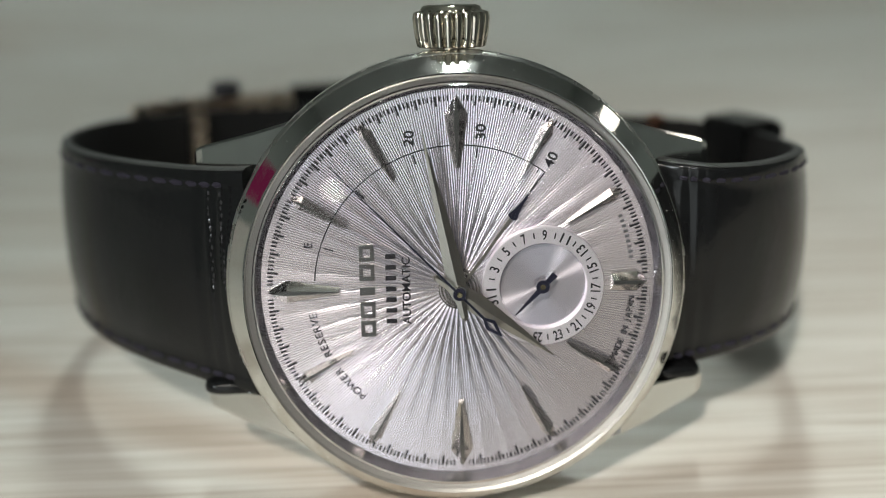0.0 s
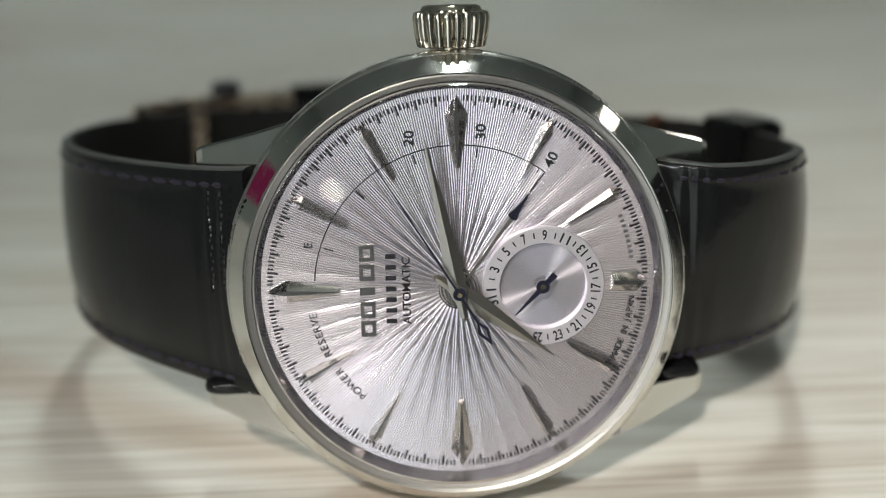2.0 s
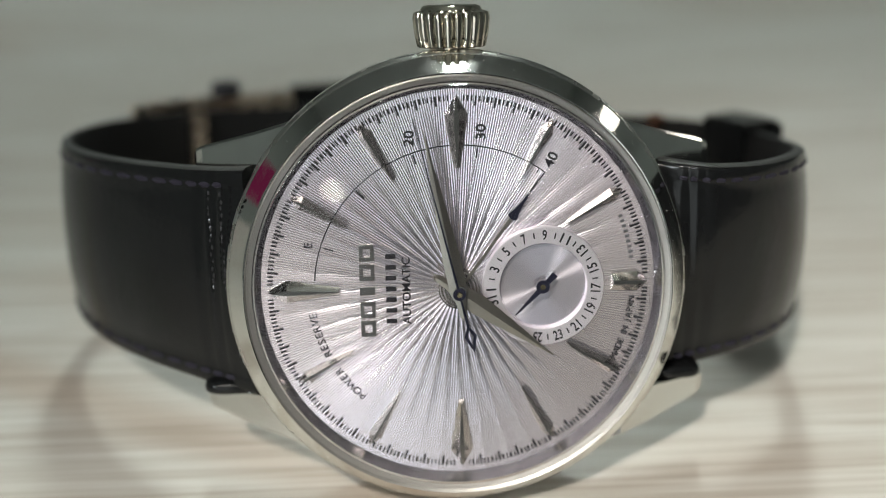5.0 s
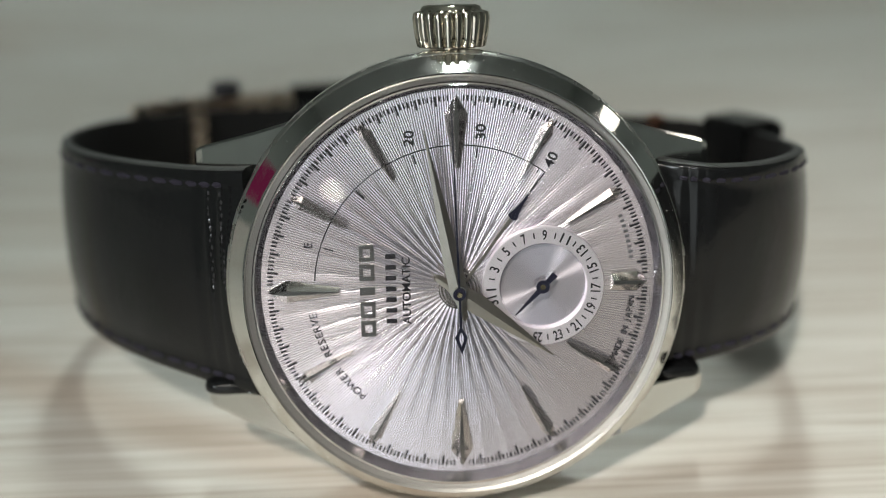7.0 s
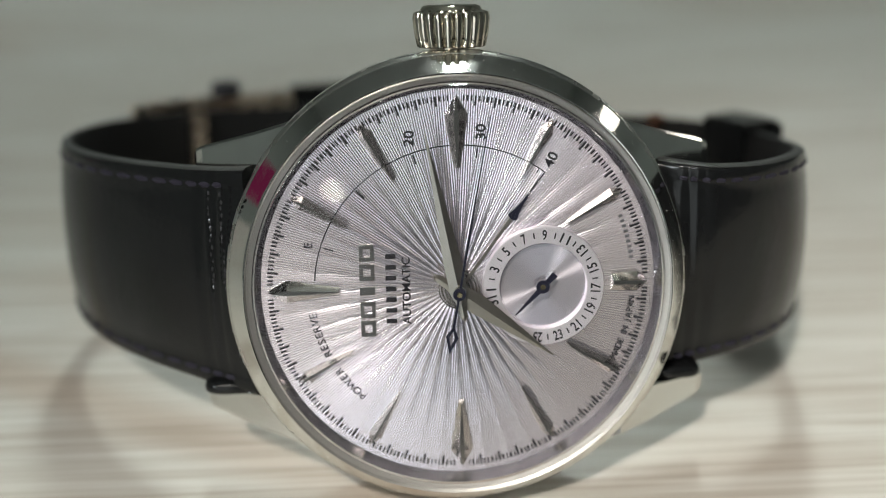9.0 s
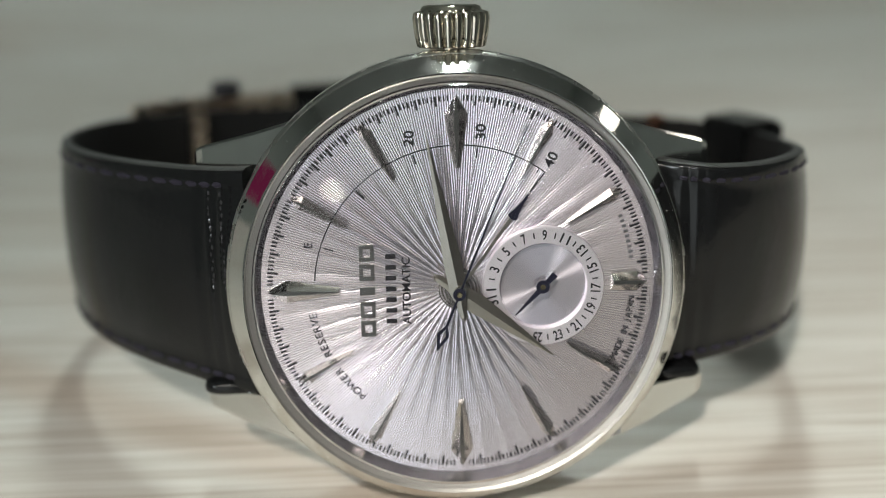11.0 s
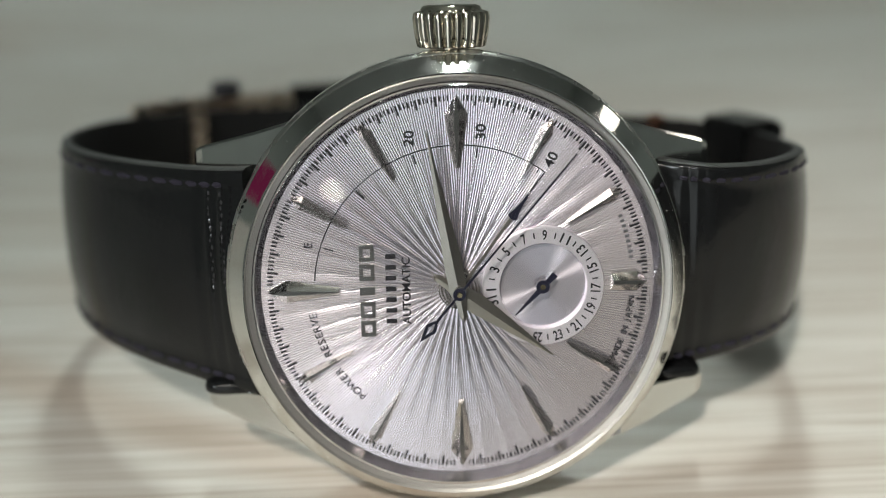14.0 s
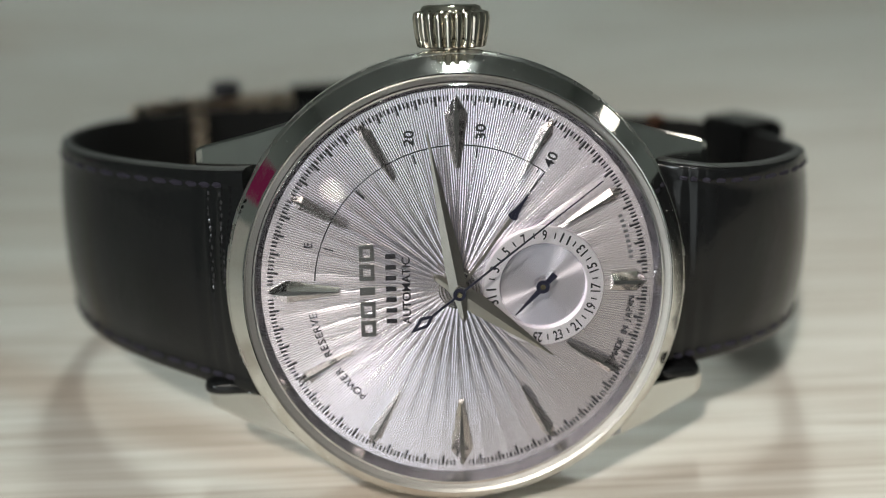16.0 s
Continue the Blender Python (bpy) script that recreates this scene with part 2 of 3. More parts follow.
def build_case():
    prof = [(18.4, -0.8), (20.28, -0.8), (20.34, -0.84), (20.57, -1.16), (20.62, -1.3), (20.62, -3.6), (20.35, -6.2), (20.0, -6.7), (18.6, -7.3), (17.2, -7.6), (0, -7.7)]
    part("case", lathe(prof, 192), BRUSHED, watch, "polished round steel case")
    prof = [(18.72, -0.2), (18.72, 1.24), (18.77, 1.34), (18.86, 1.37), (18.93, 1.32), (20.27, -0.66), (20.29, -0.72), (20.27, -0.79), (19.9, -0.79), (18.72, -0.79)]
    part("bezel", lathe(prof, 192, True), STEEL, watch, "mirror-polished steel bezel with fine scratches", 6)
    prof = [(17.42, 0.0), (17.46, 0.06), (18.02, 1.12), (18.10, 1.16), (18.12, -0.3), (17.42, -0.3)]
    part("inner_ring", lathe(prof, 192, True), REHAUT, watch, "polished inner ring that mirrors the dial")
    # added ring: the crystal edge's brownish reflection built as a metal band
    prof = [(18.13, 0.9), (18.14, 1.17), (18.2, 1.2), (18.64, 1.3), (18.70, 1.27), (18.70, 0.9)]
    part("gasket", lathe(prof, 192, True), EDGE_BAND, watch, "thin bronze-grey ring added for the reflection in the crystal edge")
    # box crystal with a shallow dome and an even wall
    out = [(18.62, 1.32), (18.58, 2.3), (18.35, 2.75), (17.8, 3.0)] + [(r, 3.0 + 1.5 * (1 - (r / 17.8) ** 2)) for r in (16, 13, 10, 7, 4, 2)] + [(0, 4.5)]
    inn = [(0, 3.7)] + [(r, 2.3 + 1.4 * (1 - (r / 17.4) ** 2)) for r in (2, 4, 7, 10, 13, 15.8)] + [(17.4, 2.3), (17.85, 2.0), (18.0, 1.7), (18.05, 1.32)]
    g = part("crystal", lathe(out + inn, 192, True), GLASS, watch, "clear domed watch crystal", 50)
    g.visible_shadow = False


def build_dust():
    """Specks of dust on the bezel and its lip."""
    rng = random.Random(5)
    bm = bmesh.new()
    for k in range(90):
        a, f = rng.uniform(0, 360), rng.random()
        r, z = 18.98 + 1.1 * f, 1.26 - 1.64 * f
        if k % 3 == 0:
            r, z = 18.84 + rng.uniform(-0.05, 0.05), 1.37
        size = rng.uniform(0.018, 0.05)
        x, y = polar(r, a)
        for v in bmesh.ops.create_icosphere(bm, subdivisions=1, radius=size)["verts"]:
            v.co = Vector((v.co.x * rng.uniform(0.8, 1.6), v.co.y, v.co.z * 0.6)) + Vector((x, y, z))
    tagged(part("dust", bm, DUST, watch, "fine pale dust specks on the bezel"), kind="stuff")


def build_lug(sx, sy):
    """One horn of the case; the inner face is straight, the outer runs into the round of the case."""
    bm = bmesh.new()
    rows = []
    deeper = 0.35 if sy > 0 else 0.0
    for x, yo, yi, zt, zb in ((11.5, 16.5, 9.5, -2.6, -7.2), (13.8, 15.3, 10.0, -1.75, -7.6), (14.6, 14.95, 10.3, -1.6, -8.0), (17.5, 14.05, 10.5, -2.75, -8.5),
                              (20.5, 13.2, 10.5, -4.4, -9.2), (22.6, 12.6, 10.5, -5.55, -9.6), (23.2, 12.25, 10.55, -6.0, -9.7), (23.45, 11.8, 10.65, -6.8, -9.6)):
        shift = (-0.40 if sx > 0 else 0.18) + (-0.4 if sy > 0 else 0.15 if sx > 0 else -0.1)
        yi -= deeper
        rows.append([bm.verts.new((sx * (x + (0.35 if sx > 0 else 0.0)), sy * y + shift, z)) for y, z in ((yi, zt - 0.14), (yi + 0.14, zt), (yo - 0.22, zt), (yo, zt - 0.25), (max(yo - 2.4, yi + 0.4), zb), (yi, zb))])
    for a, b in zip(rows, rows[1:]):
        for i in range(6):
            bm.faces.new((a[i], a[(i + 1) % 6], b[(i + 1) % 6], b[i]))
    bm.faces.new(rows[0])
    bm.faces.new(rows[-1])
    part("lug", bm, STEEL, watch, "", 8)


def build_crown():
    bm = bmesh.new()
    n = 22
    prof = [(2.0, 19.9), (2.0, 20.75), (2.9, 20.75), (3.05, 20.85), (3.28, 22.0), (3.42, 23.3), (3.3, 23.75), (2.75, 23.95), (2.6, 24.25), (2.3, 24.4), (0, 24.45)]
    m = n * 8
    rings = []
    for r, y in prof:
        ring = []
        for i in range(m):
            a = 2 * math.pi * i / m
            rr = r
            if r > 2.85:
                rr = r - 0.30 * abs(math.cos(n * a / 2)) ** 6
            ring.append(bm.verts.new((rr * math.sin(a), y, -4.0 + rr * math.cos(a))))
        rings.append(ring)
    for a, b in zip(rings, rings[1:]):
        for i in range(m):
            j = (i + 1) % m
            bm.faces.new((a[i], a[j], b[j], b[i]))
    bmesh.ops.remove_doubles(bm, verts=bm.verts[:], dist=1e-5)
    part("crown", bm, WARM_STEEL, watch, "fluted polished steel winding crown", 40)


def build_dial():
    """Sunray pressing: wedges, each with ridges that run side by side."""
    bm = bmesh.new()
    wedges, step, rim, deep = 48, 0.104, 17.44, 0.029
    half = math.pi / wedges
    cuts = (0.6, 2.0, 3.5, 5.0, 6.5, 8.0, 9.5, 11.0, 13.0, 15.0, rim)

    def height(x, y, ridge):
        w = x * math.tan(half)
        fold = 0.37 * max(0.06, 1 - x / 16.0)
        bend = 0.5 * w * ((y / w) ** 2 - 1) if w > 0 else 0.0
        return -fold * bend + ridge * min(1.0, 0.08 + x / 11.0)

    for w in range(wedges):
        c, s = math.cos(2 * half * w + half), math.sin(2 * half * w + half)
        k = 0
        while k * step < rim * math.tan(half) - 1e-6:
            d0, d1 = k * step, min((k + 1) * step, rim * math.tan(half))
            h0, h1 = (0.0, -deep) if k % 2 == 0 else (-deep, 0.0)
            for sg in (1, -1):
                a0, a1 = max(d0 / math.tan(half), 0.6), max(d1 / math.tan(half), 0.6)
                lower = [(a0, d0, h0)] + [(x, d0, h0) for x in cuts if x > a0 + 1e-4]
                upper = [(a1, d1, h1)] + [(x, d1, h1) for x in cuts if x > a1 + 1e-4]
                # first piece runs from the slanting border to the first shared cut
                shared = [x for x in cuts if x > a1 + 1e-4]
                head = [p for p in lower if not shared or p[0] <= shared[0] + 1e-6]
                polys = [head + ([upper[1], upper[0]] if shared else [upper[0]])]
                for p, q in zip(shared, shared[1:]):
                    polys.append([(p, d0, h0), (q, d0, h0), (q, d1, h1), (p, d1, h1)])
                for pts in polys:
                    vs = []
                    for x, y, h in pts:
                        y *= sg
                        v = (x * c - y * s, x * s + y * c, height(x, y, h))
                        if not vs or (Vector(v) - vs[-1].co).length > 1e-4:
                            vs.append(bm.verts.new(v))
                    if len(vs) > 2:
                        bm.faces.new(vs)
            k += 1
    bmesh.ops.remove_doubles(bm, verts=bm.verts[:], dist=2e-4)
    bmesh.ops.triangulate(bm, faces=[f for f in bm.faces if len(f.verts) > 4])
    dial = part("dial", bm, SILVER, watch, "silver dial with pressed sunray pleats", None)
    bm = lathe([(0, -0.05), (17.4, -0.05), (17.4, -0.4), (0, -0.4)], 96)
    part("dial_plate", bm, SILVER, watch)
    return dial


def build_indices(dial):
    for h in range(1, 13):
        a = 180 - 30 * h
        if h in (12, 3, 9):
            r0, r1, r2, w0, w1 = 10.55, 15.2, 16.8, 0.26, 1.02
        elif h == 6:
            r0, r1, r2, w0, w1 = 13.55, 15.9, 16.8, 0.76, 0.9
        else:
            r0, r1, r2, w0, w1 = 11.1, 15.75, 16.7, 0.10, 0.58
        low = [(r0, -w0), (r1, -w1), (r2, -0.08), (r2, 0.08), (r1, w1), (r0, w0)]
        top = [(r0 + 0.15, -w0 * 0.2), (r1 - 0.05, -w1 * 0.22), (r2 - 0.35, -0.03), (r2 - 0.35, 0.03), (r1 - 0.05, w1 * 0.22), (r0 + 0.15, w0 * 0.2)]
        bm = bmesh.new()
        c, s = math.cos(radians(a)), math.sin(radians(a))
        rows = []
        for pts, z in ((low, 0.0), (low, 0.12), (top, 0.72)):
            rows.append([bm.verts.new((x * c - y * s, x * s + y * c, z)) for x, y in pts])
        for p, q in zip(rows, rows[1:]):
            for i in range(6):
                bm.faces.new((p[i], p[(i + 1) % 6], q[(i + 1) % 6], q[i]))
        bm.faces.new(rows[-1])
        part("hour_index", bm, INDEX, dial, "faceted polished steel hour marker", 10)


def ring_bar(bm, r0, r1, a, w, z0=0.0, z1=0.055):
    c, s = math.cos(radians(a)), math.sin(radians(a))
    prism([(r0 * c + w * s, r0 * s - w * c), (r1 * c + w * s, r1 * s - w * c), (r1 * c - w * s, r1 * s + w * c), (r0 * c - w * s, r0 * s + w * c)], z0, z1, bm)


def build_prints(dial):
    bm = bmesh.new()
    for i in range(300):
        a = i * 1.2
        if i % 25 == 0:
            continue
        if abs((a % 30) - 15) > 13.2 and int(round(a / 30)) % 3 == 0 and i % 5:
            continue
        if i % 5 == 0:
            ring_bar(bm, 15.98, 16.87, a, 0.085)
        else:
            ring_bar(bm, 16.38, 16.87, a, 0.06)
    tagged(part("minute_track", bm, BLACK, dial, "fine black minute scale"), kind="stuff")
    bm = bmesh.new()
    n = 120
    a0, a1, r, w = 175.0, 53.0, 12.75, 0.05
    inner = [polar(r - w, a0 + (a1 - a0) * i / n) for i in range(n + 1)]
    outer = [polar(r + w, a0 + (a1 - a0) * i / n) for i in range(n + 1)]
    for i in range(n):
        prism([inner[i], inner[i + 1], outer[i + 1], outer[i]], 0.0, 0.055, bm)
    ring_bar(bm, 10.6, 12.78, 53.0, 0.05)
    part("reserve_scale", bm, BLACK, dial, "thin black power reserve arc", None).location.y = AXIS_Y * MM
    for a, r0, r1 in ((161.2, 11.6, 12.45), (134.3, 11.6, 12.6), (107.6, 11.75, 12.6), (81.7, 11.75, 12.6), (55.6, 12.3, 12.65)):
        bm = bmesh.new()
        ring_bar(bm, r0, r1, a, 0.06)
        part("scale_mark", bm, BLACK, dial, "", None).location.y = AXIS_Y * MM
    words("numeral", "E", 0.72, -13.14, 4.09, 0.02, 85, BLACK, dial)
    words("numeral", "20", 0.85, -4.12, 13.23, 0.02, 88, BLACK, dial, 1.35)
    words("numeral", "30", 0.85, 2.11, 13.63, 0.02, 88, BLACK, dial, 1.35)
    words("numeral", "40", 0.85, 8.21, 11.08, 0.02, 62, BLACK, dial, 1.35)
    words("lettering", "AUTOMATIC", 0.72, -4.66, -0.24, 0.02, 90, BLACK, dial, 6.1)
    arc_words("RESERVE", 13.16, -153.8, -170.0, 0.68, dial, True)
    arc_words("POWER", 13.2, -131.8, -145.4, 0.68, dial, True)
    arc_words("MADE IN JAPAN", 15.5, -26.7, -6.2, 0.58, dial, False)
    # maker's badge and model name as plain blocks
    for k in range(5):
        y = -3.57 + k * 1.71
        bm = bmesh.new()
        w = 0.35 if k == 2 else 0.72
        t = 0.30
        if k == 2:
            box(bm, -8.75, -7.45, y - w, y + w, 0.0, 0.22)
        else:
            box(bm, -8.75, -8.75 + t, y - w, y + w, 0.0, 0.22)
            box(bm, -7.45 - t, -7.45, y - w, y + w, 0.0, 0.22)
            box(bm, -8.75 + t, -7.45 - t, y - w, y - w + 0.34, 0.0, 0.22)
            box(bm, -8.75 + t, -7.45 - t, y + w - 0.34, y + w, 0.0, 0.22)
        part("badge_block", bm, BADGE, dial, "raised grey metal block of the maker's badge", 10)
    for k in range(7):
        y = -2.98 + k * 0.98
        bm = bmesh.new()
        box(bm, -6.46, -5.54, y - 0.2, y + 0.2, 0.0, 0.055)
        part("name_bar", bm, BLACK, dial, "", None)
    a0, a1 = 8.1, 22.3
    for k in range(9):
        a = a0 + (a1 - a0) * k / 8
        bm = bmesh.new()
        ring_bar(bm, 15.33, 15.7, a, 0.11)
        part("print_bar", bm, PALEPRINT, dial, "", None)


DUST = material("dust", (0.75, 0.74, 0.70), 0.6)
SHINE = material("worn_leather", (0.03, 0.03, 0.033), 0.1)
BADGE = material("badge_grey", (0.22, 0.218, 0.21), 0.35, 1.0)
PALEPRINT = material("grey_print", (0.12, 0.12, 0.13), 0.5)


def arc_words(text, r, a0, a1, size, parent, inward):
    """Letters set one by one along an arc, each with its top towards the centre or away from it."""
    wide = {"W": 1.45, "M": 1.3, "I": 0.5, " ": 0.8, "E": 0.85, "J": 0.75}
    adv = [wide.get(ch, 1.0) for ch in text]
    total = sum(adv) - adv[0] / 2 - adv[-1] / 2
    at = 0.0
    for i, ch in enumerate(text):
        a = a0 + (a1 - a0) * at / total
        if ch != " ":
            x, y = polar(r, a)
            words("letter", ch, size, x, y, 0.02, a + (-90 if inward else 90), BLACK, parent)
        at += adv[i] / 2 + (adv[i + 1] / 2 if i + 1 < len(text) else 0)


SUB = (7.45, -0.12)
AXIS_Y = -0.2


def build_subdial():
    bm = lathe([(3.86, 0.0), (3.90, 0.62), (3.94, 0.66), (5.28, 0.66), (5.36, 0.6), (5.40, 0.0)], 128, True)
    ring = part("date_ring", bm, MATT_SILVER, watch, "matt silver ring printed with dates")
    ring.location = (SUB[0] * MM, SUB[1] * MM, 0)
    bm = lathe([(0, 0.05), (3.86, 0.05), (3.86, 0.0), (0, 0.0)], 128)
    disc = part("subdial_disc", bm, SPUN, watch, "spun silver disc of the date dial")
    disc.location = (SUB[0] * MM, SUB[1] * MM, 0)
    for d in range(1, 32):
        a = 181.6 - (d - 1) * 360 / 31
        x, y = polar(4.64, a)
        if d % 2:
            up = d <= 9 or d >= 25
            words("numeral", str(d), 0.86, x, y, 0.67, a + (-90 if up else 90), BLACK, ring, 0.80 if d > 9 else 0.40 if d > 1 else None)
        else:
            bm = bmesh.new()
            ring_bar(bm, 4.38, 4.9, a, 0.06, 0.66, 0.685)
            part("date_mark", bm, BLACK, ring, "", None)
    bm = bmesh.new()
    a = -134.4
    prism([(-1.55, 0.3), (-1.55, -0.3), (-0.4, -0.2), (0.2, -0.26), (3.5, -0.04), (3.5, 0.04), (0.2, 0.26), (-0.4, 0.2)], 0.9, 1.02, bm)
    lathe([(0, 1.07), (0.55, 1.07), (0.6, 1.03), (0.6, 0.85), (0, 0.85)], 32, False, bm)
    h = part("date_hand", bm, NAVY, watch, "small dark blue date pointer")
    h.matrix_basis = pose(7.36 * MM, -0.09 * MM, 0, 0, 0, a)
    bm = lathe([(0, 1.15), (0.22, 1.15), (0.24, 1.12), (0.24, 0.06), (0, 0.06)], 24)
    p = part("pivot", bm, GOLD, h)


def dagger(name, length, tail, wide, z, thick, label):
    """A faceted lance pointer along +x: widest a quarter out, ridged along the middle."""
    bm = bmesh.new()
    out = [(-tail, 0.06), (-tail + 0.35, 0.34), (-0.9, 0.45), (0.0, 0.78), (length * 0.2, wide), (length, 0.03)]
    rows = []
    for x, w in out:
        rows.append([bm.verts.new((x, -w, z)), bm.verts.new((x, 0, z + thick)), bm.verts.new((x, w, z)), bm.verts.new((x, 0, z - 0.05))])
    for a, b in zip(rows, rows[1:]):
        for i in range(4):
            bm.faces.new((a[i], a[(i + 1) % 4], b[(i + 1) % 4], b[i]))
    bm.faces.new(rows[0])
    bm.faces.new(rows[-1])
    return part(name, bm, POINTER, watch, label, 8)


def build_pointers():
    hour = dagger("hour_hand", 10.3, 2.7, 0.95, 1.3, 0.12, "faceted steel hour hand")
    minute = dagger("minute_hand", 14.55, 2.6, 0.80, 1.75, 0.12, "long faceted steel minute hand")
    bm = bmesh.new()
    prism([(-1.6, 0.09), (-1.6, -0.09), (0.5, -0.1), (15.8, -0.045), (15.8, 0.045), (0.5, 0.1)], 2.22, 2.32, bm)
    # open lozenge at the tail
    o = [(-2.85, 0.0), (-3.9, 0.56), (-5.45, 0.0), (-3.9, -0.56)]
    i = [(-3.35, 0.0), (-3.95, 0.26), (-4.70, 0.0), (-3.95, -0.26)]
    for k in range(4):
        j = (k + 1) % 4
        prism([o[k], o[j], i[j], i[k]], 2.22, 2.32, bm)
    box(bm, -3.0, -1.5, -0.11, 0.11, 2.22, 2.32)
    lathe([(0, 2.38), (0.52, 2.38), (0.56, 2.34), (0.56, 2.16), (0, 2.16)], 40, False, bm)
    second = part("second_hand", bm, NAVY, watch, "thin blue-black seconds hand with open lozenge tail", 20)
    part("pivot", lathe([(0, 2.5), (0.18, 2.5), (0.24, 2.45), (0.24, 2.1), (0, 2.1)], 24), GOLD, second)
    bm = bmesh.new()
    box(bm, 0.8, 8.1, -0.14, 0.14, 0.62, 0.72, 0.03)
    reserve = part("reserve_hand", bm, POINTER, watch, "slim steel power reserve pointer with blue-black arrow head")
    bm = prism([(7.75, 0.0), (7.9, -0.42), (7.95, -0.46), (8.7, -0.24), (9.6, -0.12), (10.4, -0.10), (10.4, 0.10), (9.6, 0.12), (8.7, 0.24), (7.95, 0.46), (7.9, 0.42)], 0.6, 0.75)
    part("arrow_head", bm, NAVY, reserve)
    reserve.matrix_basis = pose(0, AXIS_Y * MM, 0, 0, 0, 53.6)
    for r, z in ((1.85, 0.25), (1.6, 0.45), (1.3, 0.65), (1.0, 0.95)):
        bm = lathe([(r - 0.12, 0.0), (r - 0.12, z - 0.04), (r - 0.08, z), (r - 0.02, z), (r, z - 0.05), (r, 0.0)], 64, True)
        part("centre_tube", bm, BRUSHED, watch).location.y = AXIS_Y * MM
    part("centre_post", lathe([(0, 2.2), (0.5, 2.2), (0.5, 0.0)], 32), BRUSHED, watch)
    return hour, minute, second


def strap_drop(f, droop, sink):
    g = max(0.0, min(1.0, (f - 0.3) / 0.3))
    return droop * min(1, f * 3) + sink * g * g * (3 - 2 * g)


def strap_band(points, name, label, droop=0.0, half0=10.2, half1=9.0, t0=2.0, t1=1.1, n=10, pad=True, sink=0.0, lean=0.0):
    """A strap piece whose middle line runs through (x, z) points; it tapers in width and thickness."""
    mid = spline([(x, 0, z) for x, z in points], n)
    total = len(mid) - 1
    bm = bmesh.new()
    rings = []
    for i, p in enumerate(mid):
        d = (mid[min(i + 1, total)] - mid[max(i - 1, 0)]).normalized()
        out = Vector((d.z, 0, -d.x))
        if out.dot(Vector((p.x, 0, p.z + 25))) < 0:
            out = -out
        f = i / total
        hw = half0 + (half1 - half0) * f
        t = (t0 + (t1 - t0) * min(1, f * 1.6)) / 1.0
        run = (p - mid[0]).length
        crease = 1 - 0.20 * math.exp(-((run - 2.9) / 0.35) ** 2) - 0.14 * math.exp(-((run - 4.2) / 0.35) ** 2)
        swell = 0.7 * t if pad else 0.0
        y0 = strap_drop(f, droop, sink)
        tip = Vector((-0.35, 0, 1.0)) * (lean * math.sin(math.pi * min(1, f * 1.7)))
        sec = []
        for y, o in ((-1, 0.12), (-0.985, 0.34), (-0.95, 0.46), (-0.86, 0.48), (-0.82, 0.44), (-0.72, 0.62), (-0.4, 0.95), (0, 1.05), (0.4, 0.95), (0.72, 0.62), (0.82, 0.44), (0.86, 0.48), (0.95, 0.46), (0.985, 0.34), (1, 0.12)):
            oo = (t * min(o, 0.5) + swell * max(0, o - 0.5)) * crease
            sec.append(p + out * oo + Vector((0, y * hw + y0, 0)) + tip * y)
        for y, o in ((1, -0.38), (0.97, -0.5), (-0.97, -0.5), (-1, -0.38)):
            sec.append(p + out * (t * o) + Vector((0, y * hw + y0, 0)) + tip * y)
        rings.append([bm.verts.new(q) for q in sec])
    m = len(rings[0])
    for a, b in zip(rings, rings[1:]):
        for i in range(m):
            f = bm.faces.new((a[i], a[(i + 1) % m], b[(i + 1) % m], b[i]))
            f.material_index = 1 if i in (0, 13, 14, 18) or i == 17 else (2 if i in (15, 16) else 0)
    bm.faces.new(rings[0])
    bm.faces.new(rings[-1])
    ob = part(name, bm, (LEATHER, EDGE, LINING), watch, label, 60)
    # stitches along both borders
    for side in (-1, 1):
        bm = bmesh.new()
        k = 3
        i = 6
        while i < total - 8:
            p, q = mid[i], mid[min(i + 2, total)]
            d = (q - p).normalized()
            out = Vector((d.z, 0, -d.x))
            if out.dot(Vector((p.x, 0, p.z + 25))) < 0:
                out = -out
            f = i / total
            hw = half0 + (half1 - half0) * f
            t = t0 + (t1 - t0) * min(1, f * 1.6)
            y = side * hw * 0.865 + strap_drop(f, droop, sink)
            tip = Vector((-0.35, 0, 1.0)) * (lean * math.sin(math.pi * min(1, f * 1.7)) * side * 0.865)
            r = bmesh.ops.create_icosphere(bm, subdivisions=1, radius=1)["verts"]
            c = (p + q) / 2 + out * (t * 0.45) + Vector((0, y, 0)) + tip
            L = (q - p).length * 0.72
            for v in r:
                v.co = c + d * (v.co.x * L) + Vector((0, v.co.y * 0.3, 0)) + out * (v.co.z * 0.26)
            i += 3
        tagged(part("stitching", bm, THREAD, ob, "row of dark violet stitches"), kind="stuff")
    return ob


LEFT = [(-18.3, -3.3), (-21.0, -4.5), (-24.5, -6.7), (-29.4, -10.4), (-34.4, -15.4), (-38.3, -22.0), (-39.6, -29.0), (-37.6, -36.5), (-32.0, -42.5), (-24.0, -46.5), (-14.0, -49.0), (0.0, -50.0)]
RIGHT = [(18.3, -4.4), (21.0, -4.2), (24.0, -4.5), (28.4, -6.3), (32.7, -10.4), (35.6, -16.8), (36.4, -24.5), (34.8, -33.0), (29.5, -40.5), (21.5, -45.3), (11.0, -47.4), (-8.0, -47.6), (-20.0, -45.2)]


